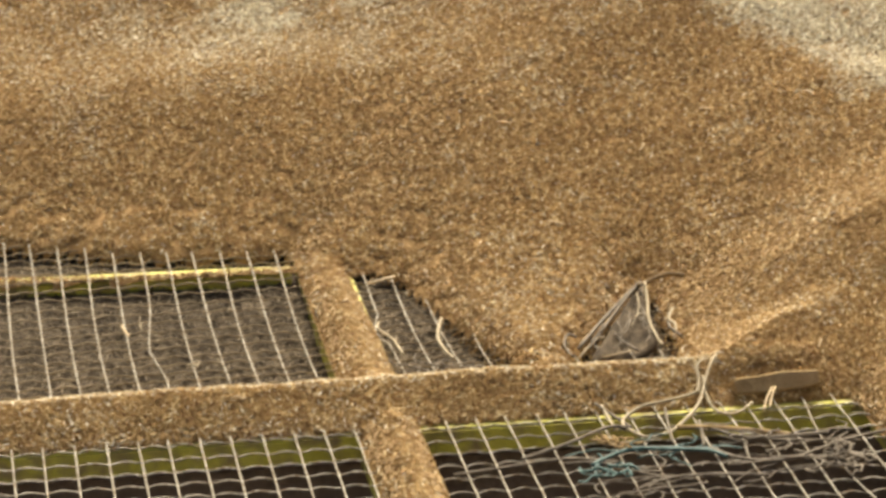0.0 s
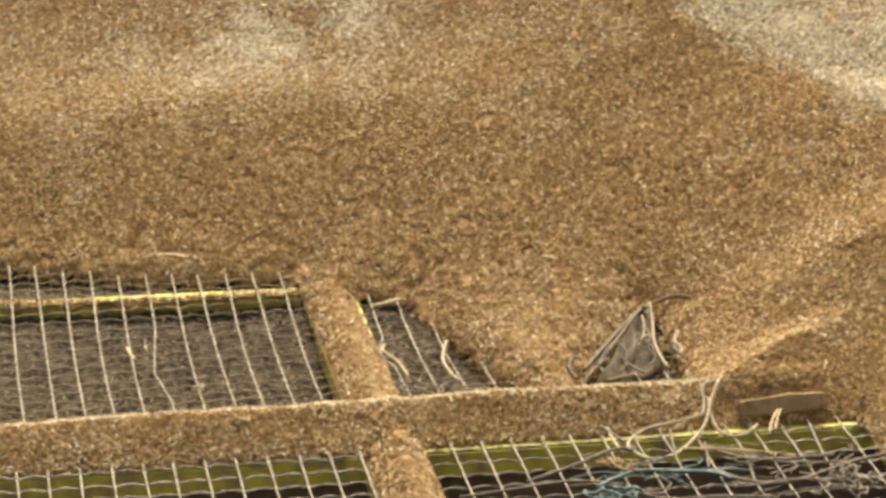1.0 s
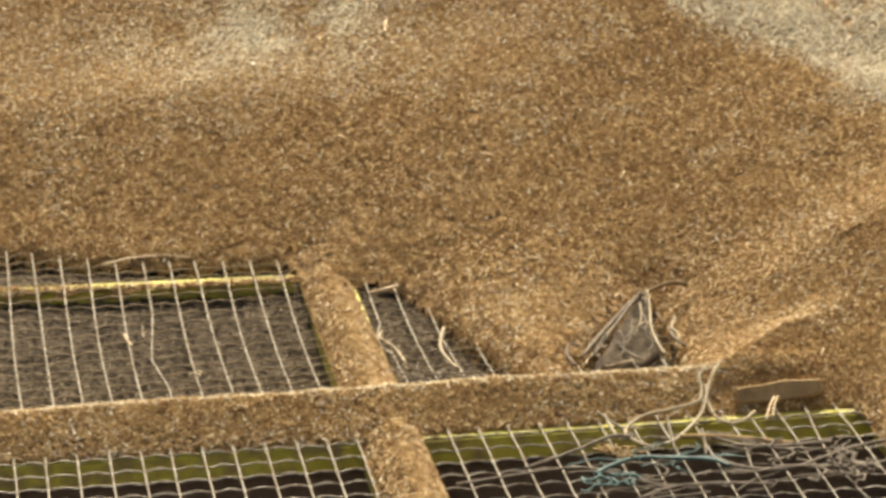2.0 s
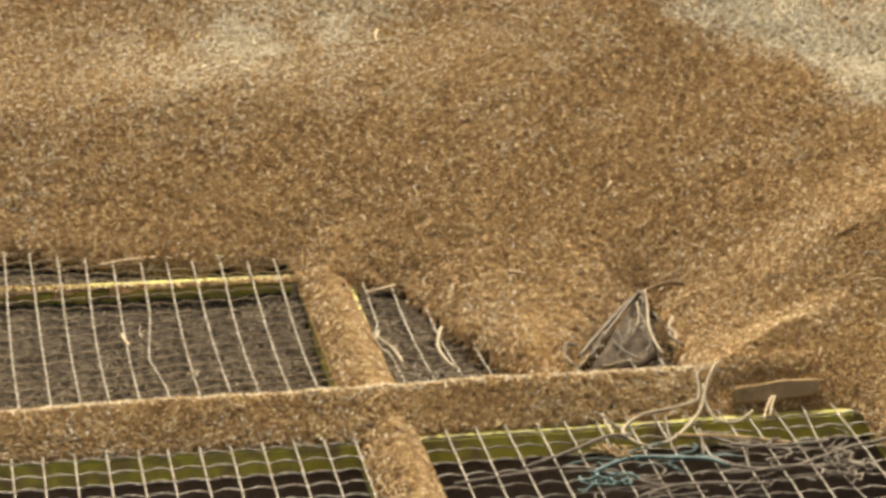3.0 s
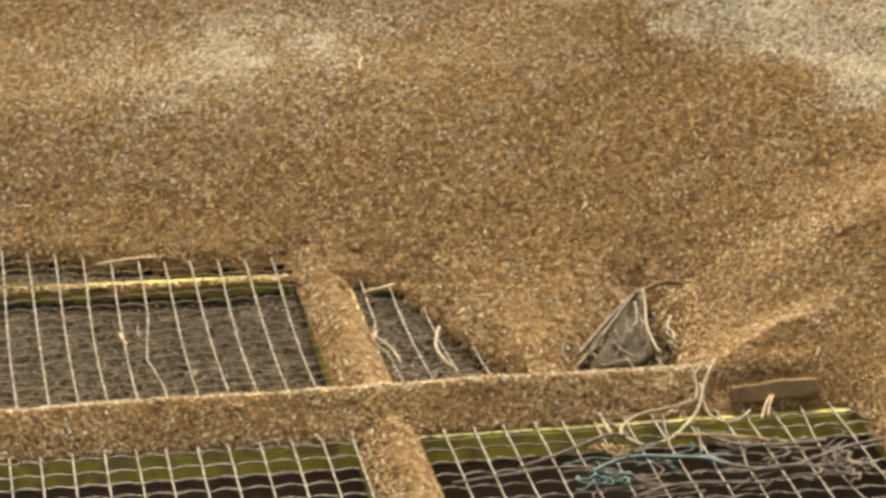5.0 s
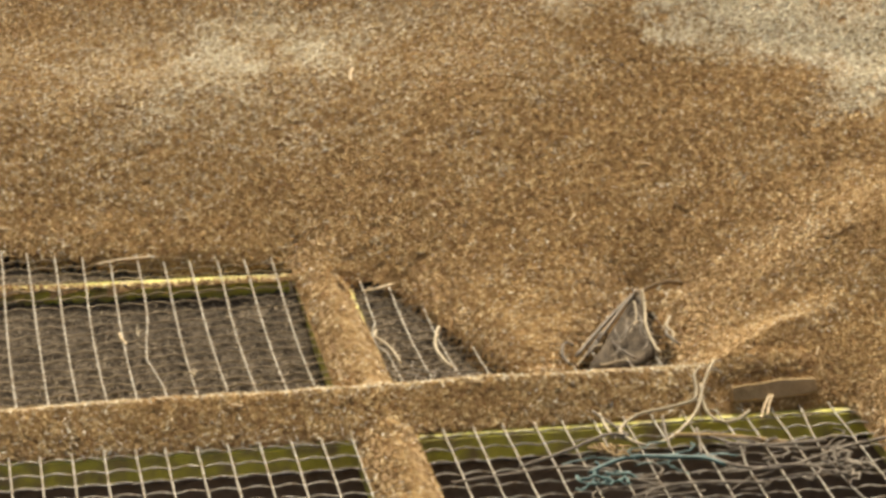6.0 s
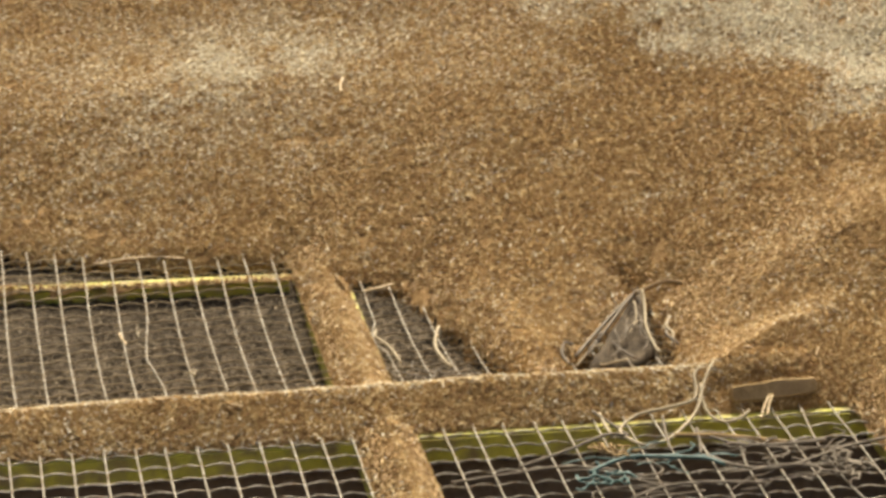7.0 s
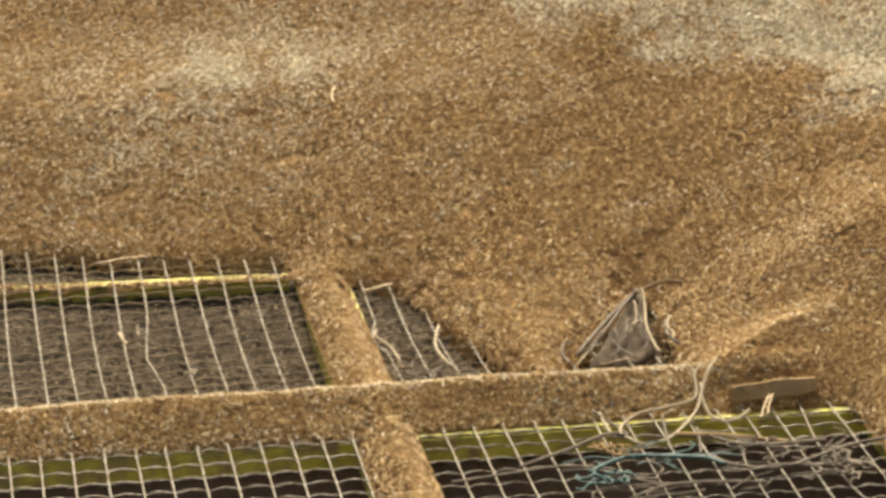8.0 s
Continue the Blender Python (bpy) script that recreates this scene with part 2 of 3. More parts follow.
# how the grain creeps downhill: places on the heap and the speed there along x and y, in metres a second
CREEP = np.array(((-0.076, 1.08, -0.0083, -0.0206), (0.357, 0.575, -0.0189, -0.0229), (0.341, 0.41, -0.022, -0.0292), (0.503, 0.566, -0.0218, -0.0173),
                  (0.16, 0.494, -0.0286, -0.0273), (0.435, 0.913, -0.0163, -0.0284), (0.652, 0.158, 0, 0), (0.213, 0.347, -0.0278, -0.0233),
                  (0.121, 0.667, -0.019, -0.014), (0.649, 0.709, -0.008, -0.008), (-0.185, 0.66, -0.033, -0.041), (0.609, 0.484, -0.0213, -0.0107),
                  (0.708, 0.51, -0.007, -0.002), (0.472, 0.424, -0.0274, -0.0158), (-0.371, 0.723, -0.0356, -0.0475), (-0.362, 1.2, -0.007, -0.0168),
                  (0.033, 0.6, -0.0143, -0.008), (0.502, 0.793, -0.015, -0.027), (0.285, 0.266, -0.0336, -0.0464), (-0.08, 0.778, -0.0237, -0.0521),
                  (0.615, 0.321, -0.007, 0), (0.17, 1.13, -0.0167, -0.032), (0.082, 0.94, -0.0185, -0.027), (-0.25, 0.848, -0.0256, -0.0367),
                  (0.803, 0.72, 0, 0), (0.80, 0.4, 0, 0), (0.52, 0.12, 0, 0), (0.87, 0.9, 0, 0)))


def creep_way(x, y):
    """Speed along x and y, and its size."""
    x, y = np.asarray(x, float), np.asarray(y, float)
    w = 1.0 / ((x[..., None] - CREEP[:, 0]) ** 2 + (y[..., None] - CREEP[:, 1]) ** 2 + 0.003) ** 1.5
    v = (w[..., None] * CREEP[:, 2:]).sum(-2) / w.sum(-1)[..., None]
    size = np.linalg.norm(v, axis=-1)
    still = (y < 0.02) | ((x < -0.03) & (y < 0.56)) | ((x > -0.065) & (x < 0.03) & (y < 0.5)) | (x > 0.47) & (y < 0.2) | (size < 0.0025)
    return np.where(still[..., None], 0.0, v), np.where(still, 0.0, size)


def creep(x, y):
    return creep_way(x, y)[1]


def chaff_and_light(x, y):
    """Share of pale husks at the start: real chaff, plus light on the heap put into colour."""
    # pale patch upper left: chaff, with the lit swell painted in
    left = np.exp(-(((x - 0.02) / 0.23) ** 2 + ((y - 1.22) / 0.14) ** 2))
    # upper right beyond this line: chaff and the brighter lit slope in one
    s = (x - 0.619) * 0.90 + (y - 0.947) * 0.42
    rough = np.array([wavy(float(a), float(b), 0.09, 5.5) for a, b in zip(np.ravel(x), np.ravel(y))]).reshape(np.shape(x))
    # rim light along the beam ridge, painted as paler, dusted husks
    crest = np.where(x < 0.45, np.exp(-((y + 0.060) / 0.010) ** 2), 0.0)
    # the term growing with y brightens the top of the heap by colour
    return np.clip(0.05 + 0.5 * crest + 0.10 * np.clip((y - 0.85) / 0.3, 0, 1) + left * (0.52 + 0.9 * rough) + np.clip(s / 0.06 - 0.55 + 0.8 * rough, 0, 1) * 1.0 + 0.12 * rough, 0, 1)


def kernels(place, up, pale, rng, long=0.0105):
    """Grains lying at the places: pointed husks, tilted a little out of the surface. Gives verts, faces, slots."""
    n = len(place)
    a = rng.uniform(0, 2 * np.pi, n)
    base = np.cross(up, np.array((0.31, 0.95, 0.02)))
    base /= np.linalg.norm(base, axis=1, keepdims=True)
    other = np.cross(up, base)
    d = np.cos(a)[:, None] * base + np.sin(a)[:, None] * other + rng.normal(0, 0.17, n)[:, None] * up
    d /= np.linalg.norm(d, axis=1, keepdims=True)
    s = np.cross(up, d)
    s /= np.linalg.norm(s, axis=1, keepdims=True)
    t = np.cross(d, s)
    size = long * rng.uniform(0.7, 1.25, n)[:, None]
    wide = size * rng.uniform(0.105, 0.155, n)[:, None]
    v = np.stack([place - d * size / 2, place + d * size / 2, place + s * wide + d * size * 0.06, place - s * wide + d * size * 0.06,
                  place + t * wide * 0.8], 1).reshape(-1, 3)
    f = np.array(((0, 4, 2), (0, 3, 4), (1, 2, 4), (1, 4, 3)))
    faces = (f[None] + 5 * np.arange(n)[:, None, None]).reshape(-1, 3)
    slots = np.repeat((rng.random(n) < pale).astype(int), 4)
    return v, faces, slots


def grain_mesh(name, place, up, pale, rng, long=0.0105, mats=None):
    v, f, s = kernels(place, up, pale, rng, long)
    return mesh_of(name, v.tolist(), f.tolist(), mats or [GRAIN, CHAFF], s)


# ---- yard and pit ----
def build_yard():
    bm = bmesh.new()
    for x0, x1, y0, y1 in ((-60, -1.3, -60, 60), (1.3, 60, -60, 60), (-1.3, 1.3, -60, -1.3), (-1.3, 1.3, 1.3, 60)):
        slab(bm, x0, x1, y0, y1, -0.3, -0.05)
    tagged(new("ground", from_bmesh("ground", bm, CONCRETE)), "grey stained concrete yard round the intake pit", "ground", kind="structure")
    for name, box in (("pit_wall_west", (-1.45, -1.302, -1.45, 1.45, -0.95, -0.302)), ("pit_wall_east", (1.302, 1.45, -1.45, 1.45, -0.95, -0.302)),
                      ("pit_wall_south", (-1.3, 1.3, -1.45, -1.302, -0.95, -0.302)), ("pit_wall_north", (-1.3, 1.3, 1.302, 1.45, -0.95, -0.302)),
                      ("pit_wall_middle", (-1.3, 1.3, -0.10, -0.03, -0.95, -0.052))):
        bm = bmesh.new()
        slab(bm, *box)
        bmesh.ops.bevel(bm, geom=bm.edges[:], offset=0.01, segments=2, affect="EDGES")
        tagged(new(name, from_bmesh(name, bm, DARK_CONCRETE)), "dark concrete wall of the intake pit", "wall", kind="structure")
    bm = bmesh.new()
    slab(bm, -1.45, 1.45, -1.45, 1.45, -1.1, -0.952)
    tagged(new("floor", from_bmesh("floor", bm, DARK_CONCRETE)), "dark concrete floor of the pit", "floor", kind="structure")


def pit_level(x, y):
    """Grain close under the far bar and the gaps, sinking towards the wide beam."""
    near = min(1.0, max(0.0, (0.545 - y) / 0.03))
    z = -0.022 - near * (0.001 + 0.09 * max(0.0, 0.53 - y))
    beside = min(1.0, max(0.0, (x + 0.02) / 0.04))
    z = z * (1 - beside) - (0.016 + 0.05 * max(0.0, 0.40 - y)) * beside
    return z + 0.006 * wavy(x, y, 0.12, 2.2) + 0.003 * wavy(x, y, 0.03, 4.2)


def build_pit_grain():
    """Grain that has run through the grate lies in the pit as a slope."""
    xs, ys = np.linspace(-1.28, 1.28, 129), np.linspace(-0.025, 1.28, 88)
    verts, faces = [], []
    for x in xs:
        for y in ys:
            verts.append((x, y, pit_level(x, y)))
    n = len(ys)
    for i in range(len(xs) - 1):
        for j in range(n - 1):
            faces.append((i * n + j, (i + 1) * n + j, (i + 1) * n + j + 1, i * n + j + 1))
    tagged(new("pit_grain", mesh_of("pit_grain", verts, faces, PIT_GRAIN, smooth=True)), "dusty brown grain lying in the pit under the grate, darkened for shade", "grain", kind="stuff")
    rng = np.random.default_rng(31)
    n = 42000
    x, y = rng.uniform(-0.75, 0.75, n), rng.uniform(0.05, 1.0, n)
    up = np.tile((0.0, -0.16, 0.987), (n, 1))
    place = np.stack([x, y, np.array([pit_level(a, b) for a, b in zip(x, y)]) + rng.uniform(-0.001, 0.004, n)], -1)
    tagged(new("loose_pit_grain", grain_mesh("loose_pit_grain", place, up, np.full(n, 0.0), rng, 0.012, [PIT_HUSK, PIT_HUSK])), "coarse brown grain and husks scattered over the pit slope, darkened for shade", "grain", kind="stuff")


# ---- the grate ----
def build_beams():
    def beam(m, length, width, tall, label):
        tagged(new("steel_beam", beam_mesh("steel_beam", length, width, tall, YELLOW)), label, "beam", "yellow beams under the grate").matrix_basis = m

    beam(pose(-0.0, -0.069, -0.004), 2.59, 0.152, 0.038, "wide yellow painted steel beam under a ridge of grain")
    beam(pose(-0.012, -0.724, -0.004, 0, 0, 90), 1.15, 0.076, 0.044, "yellow painted steel cross beam under spilled grain")
    beam(pose(-0.012, 0.66, -0.004, 0, 0, 90), 1.28, 0.076, 0.044, "yellow painted steel cross beam running under the heap")
    beam(pose(-0.66, 0.536, -0.004, 0, 0, -1.6), 1.2, 0.030, 0.030, "narrow yellow painted steel bar under the wire mesh")
    beam(pose(0.662, -0.724, -0.004, 0, 0, 90), 1.15, 0.06, 0.044, "yellow painted steel beam at the grate's edge, half buried")


def sag(y, y0, y1, deep):
    return -deep * math.sin(math.pi * max(0.0, min(1.0, (y - y0) / (y1 - y0))))


def build_mesh_panel(first, y0, y1, across, thin, rest, deep, label, bent):
    """A woven wire panel: straight wires away from the camera over crimped wires across, each a part."""
    panel = tagged(new("wire_mesh_panel"), label, "wire mesh", "grate panels")
    rng = random.Random(int(first * -1000))
    pitch, count = 0.04, 44
    x0 = first - 10 * pitch
    for k in range(count):
        x = x0 + k * pitch
        lean, wob = rng.uniform(-0.002, 0.002), rng.uniform(0, 6)
        path = []
        for i in range(41):
            y = y0 + (y1 - y0) * i / 40
            off = bent.get(k - 10, lambda v: 0.0)(y)
            bow = -0.003 * min(1.0, k / 18) * math.sin(math.pi * max(0.0, min(1.0, y / 0.6)))
            path.append(Vector((x + bow + lean * math.sin(5 * y + wob) + off, y, 0.0015 + sag(y, *rest, deep) + 0.0008 * math.cos(math.pi * (y - y0) / pitch))))
        part("wire", tube("wire", path, 0.00122, WIRE), panel)
    rows = int((y1 - y0) / across)
    for r in range(rows):
        y, wob = y0 + 0.02 + r * across + rng.uniform(-0.002, 0.002), rng.uniform(0, 6)
        path = []
        for i in range(count * 6 - 5):
            x = x0 + i * pitch / 6
            z = -0.0012 + 0.0017 * math.cos(2 * math.pi * (i / 6 - 0.5) + 0.6 * math.sin(7 * x + wob))
            path.append(Vector((x, y + 0.002 * math.sin(3 * x + wob), z - 0.0012 + sag(y, *rest, deep) * 0.9)))
        part("wire", tube("wire", path, 0.0012, thin, 5), panel)
    return panel


def bump_at(y, middle, half, much):
    k = (y - middle) / half
    return much * max(0.0, 1 - k * k)


def build_grate():
    build_mesh_panel(-0.4784, -0.066, 1.18, 0.0345, DUSTY_WIRE, (0.0, 0.5), 0.010, "woven wire mesh panel with dusty crimped wires, partly under grain",
                     {5: lambda y: -0.014 * max(0.0, 1 - abs(y - 0.22) / (0.17 if y > 0.22 else 0.12)), 13: lambda y: bump_at(y, 0.24, 0.06, -0.012)})
    build_mesh_panel(-0.4977, -1.25, -0.074, 0.04, WIRE, (-1.25, -0.14), 0.006, "woven wire mesh panel over the dark pit, tangled with twine",
                     {23: lambda y: bump_at(y, -0.2, 0.1, 0.01), 26: lambda y: bump_at(y, -0.3, 0.15, -0.012)})


# ---- the heap of grain ----
def build_heap():
    heap_of = tagged(new("grain_heap"), "large brown heap of grain sliding onto the wire grate", "grain heap", kind="stuff")
    ix, iy = np.meshgrid(np.arange(NXN), np.arange(NYN), indexing="ij")
    x, y = NX0 + NET * ix, NY0 + NET * iy
    ok = (DIST > -0.008) & ((DIST > -0.004) | ((y > 0.05) & ~((x > -0.09) & (x < 0.05)) & ((y > 0.56) | (x > 0.06))))
    verts = np.stack([x, y, HEIGHT - 0.0038], -1).reshape(-1, 3)
    q = ok[:-1, :-1] & ok[1:, :-1] & ok[1:, 1:] & ok[:-1, 1:]
    i, j = np.nonzero(q)
    corner = i * NYN + j
    faces = np.stack([corner, corner + NYN, corner + NYN + 1, corner + 1], -1)
    used = np.unique(faces)
    back = np.zeros(len(verts), int)
    back[used] = np.arange(len(used))
    bed = part("grain_bed", mesh_of("grain_bed", verts[used].tolist(), back[faces].tolist(), BED, smooth=True), heap_of, "packed brown grain under the sliding layer")
    tagged(bed, kind="stuff")
    # the far sides of the heap, out of sight, run down to the yard
    far_v, far_f, rings = [], [], 9
    line = ([(NX0, 0.72 + (NY1 - 0.72) * k / 16) for k in range(17)] + [(NX0 + (NX1 - NX0) * k / 24, NY1) for k in range(1, 25)]
            + [(NX1, NY1 + (NY0 - NY1) * k / 30) for k in range(1, 31)])
    for px, py in line:
        z = float(read(HEIGHT, px, py)) - 0.004
        ox, oy = (px - 0.2) * 0.9, py - 0.35
        r = math.hypot(ox, oy)
        run = 0.55 + z * 1.7 + 0.1 * wavy(px, py, 0.3, 8.8)
        for k in range(rings):
            q = k / (rings - 1)
            x, y = px + ox / r * run * q, py + oy / r * run * q
            bulge = 0.10 * math.sin(math.pi * q) + 0.03 * q * (1 - q) * 4 * wavy(x, y, 0.2, 6.1)
            far_v.append((x, y, z * (1 - q) - 0.055 * q + bulge))
    for k in range(len(line) - 1):
        for c in range(rings - 1):
            far_f.append((rings * k + c, rings * k + rings + c, rings * k + rings + c + 1, rings * k + c + 1))
    tagged(part("grain_back", mesh_of("grain_back", far_v, far_f, BED, smooth=True), heap_of), kind="stuff")

    # grains that lie still: ridges on the beams, the mound over the wide beam, the upper crest
    rng = np.random.default_rng(5)
    n, near = 290000, 130000
    px = np.concatenate([rng.uniform(-0.62, 1.0, n), rng.uniform(-0.62, 0.9, near)])
    py = np.concatenate([rng.uniform(-0.55, 1.75, n), rng.uniform(-0.45, 0.35, near)])
    n += near
    d, z = read(DIST, px, py), read(HEIGHT, px, py)
    v = creep(px, py)
    keep = (d > np.where((py > 0.05) & (v > 0), -0.012, 0.0)) & ((v <= 0.0) | (rng.random(n) < 0.35)) & (px > -0.6 - 0.02 * (py + 0.4)) & (px < 0.62 + 0.16 * (py + 0.4) + 0.2)
    keep &= py < 1.73 - 0.5 * px
    px, py, z = px[keep], py[keep], z[keep]
    up = upright(px, py)
    place = np.stack([px, py, z], -1) + up * rng.uniform(-0.0014, 0.0008, len(px))[:, None]
    still = part("still_grain", grain_mesh("still_grain", place, up, chaff_and_light(px, py), rng, 0.0100), heap_of, "loose brown grain at rest")
    tagged(still, kind="stuff")
    return heap_of


SHARES = (0.04, 0.15, 0.4, 0.65, 0.9)


def clump_meshes():
    rng, made = np.random.default_rng(9), {}
    for size, radius, n in (("large", 0.036, 320), ("small", 0.021, 120)):
        for s, share in enumerate(SHARES):
            for k in range(3):
                r, a = radius * np.sqrt(rng.random(n)) * rng.uniform(0.75, 1.1, n), rng.uniform(0, 2 * np.pi, n)
                place = np.stack([r * np.cos(a), r * np.sin(a), rng.uniform(-0.0008, 0.0010, n) - 0.0014 * (r / radius) ** 2], -1)
                made[size, s, k] = grain_mesh("sliding_grain", place, np.tile((0.0, 0.0, 1.0), (n, 1)), np.full(n, share), rng)
    return made


STEP = 0.25


def slide(x, y, t):
    """The way of one clump that is at x, y at t: places every quarter second from 0 to 8 s."""
    def run(sign, px, py, steps):
        out = []
        for _ in range(steps):
            for _ in range(5):
                v, _ = creep_way(px, py)
                d = float(read(DIST, px, py))
                if sign > 0 and d < 0.004:
                    v = (-0.036, -0.048) if d > -0.02 else (0.0, 0.0)
                px, py = px + sign * float(v[0]) * STEP / 5, py + sign * float(v[1]) * STEP / 5
            out.append((px, py))
        return out

    k = round(t / STEP)
    return run(-1, x, y, k)[::-1] + [(x, y)] + run(1, x, y, round(8 / STEP) - k)


def build_sliding(heap_of):
    """Clumps of grain that cover the creeping part of the heap at every time."""
    rng, ways = random.Random(21), []
    made = clump_meshes()
    for t in (4.0, 0.0, 8.0, 2.0, 6.0):
        k = round(t / STEP)
        taken = {}
        for way, gap in ways:
            x, y = way[k]
            taken.setdefault((int(x // 0.05), int(y // 0.05)), []).append((x, y, gap * 0.92))
        for i in range(-32, 48):
            for j in range(0, 80):
                x, y = i * 0.022 + rng.uniform(-0.006, 0.006), j * 0.022 + rng.uniform(-0.006, 0.006)
                d = float(read(DIST, x, y))
                if d < 0.008 or y > 1.7 - 0.5 * max(0.0, x) or float(creep(x, y)) <= 0.0004:
                    continue
                gap = 0.026 if d < 0.13 else 0.042
                cell = (int(x // 0.05), int(y // 0.05))
                near = (q for a in (-1, 0, 1) for b in (-1, 0, 1) for q in taken.get((cell[0] + a, cell[1] + b), ()))
                if any((x - q[0]) ** 2 + (y - q[1]) ** 2 < q[2] * q[2] for q in near):
                    continue
                ways.append((slide(x, y, t), gap))
                taken.setdefault(cell, []).append((x, y, gap))
    moved = []
    for way, gap in ways:
        x, y = way[0]
        share = float(chaff_and_light(np.array(x), np.array(y)))
        s = min(range(len(SHARES)), key=lambda q: abs(SHARES[q] - share))
        clump = part("sliding_grain", made["small" if gap < 0.03 else "large", s, rng.randrange(3)], heap_of)
        tagged(clump, kind="stuff")
        moved.append((clump, way, rng.uniform(0, 6.28)))
    return moved


def clump_rows(way, turn):
    rows, last = [], len(way) - 1
    fallen = False
    for k in range(len(way)):
        x, y = way[k]
        d = float(read(DIST, x, y))
        z = float(read(HEIGHT, x, y))
        n = Vector(upright(np.array(x), np.array(y), 0.02).tolist())
        if d < -0.014:
            if fallen and k < last:
                continue
            z, fallen = -0.99, True
        elif k % 2 and k < last and d > 0.03:
            continue
        m = Matrix.Translation((x, y, z)) @ n.to_track_quat("Z", "Y").to_matrix().to_4x4() @ Matrix.Rotation(turn, 4, "Z")
        rows.append((k * STEP, m))
    return rows


# ---- loose things ----
def build_straw(name, label, length, radius, bend, group="straws"):
    path = spline([(-length / 2, 0, 0), (-length / 6, bend, 0.001), (length / 6, bend, 0.0015), (length / 2, 0, 0)], 5)
    return tagged(new(name, tube(name, path, radius, STRAW, 6, 0.6)), label, "straw", group)


def build_twine(label, points, radius, mat, category="twine", steps=6, name="baling_twine"):
    return tagged(new(name, tube(name, spline(points, steps), radius, mat, 6)), label, category, "twine on the grate")


def strands(name, label, centre, size, count, radius, mat, seed, category="twine"):
    """A tangle: each strand is a part."""
    rng = random.Random(seed)
    knot = tagged(new(name), label, category, "twine on the grate")
    knot.matrix_basis = pose(*centre)
    for _ in range(count):
        p = Vector([rng.uniform(-1, 1) * s * 0.6 for s in size])
        p.z = abs(p.z)
        heading, pts = rng.uniform(0, 6.28), []
        for k in range(7):
            pts.append(tuple(p))
            heading += rng.uniform(-1.0, 1.0)
            p = p + Vector((math.cos(heading) * size[0] * 0.35, math.sin(heading) * size[1] * 0.35, rng.uniform(-0.35, 0.35) * size[2]))
            p.z = max(0.0, min(size[2], p.z))
        part("strand", tube("strand", spline(pts, 4), radius * rng.uniform(0.7, 1.3), mat, 5), knot)
    return knot


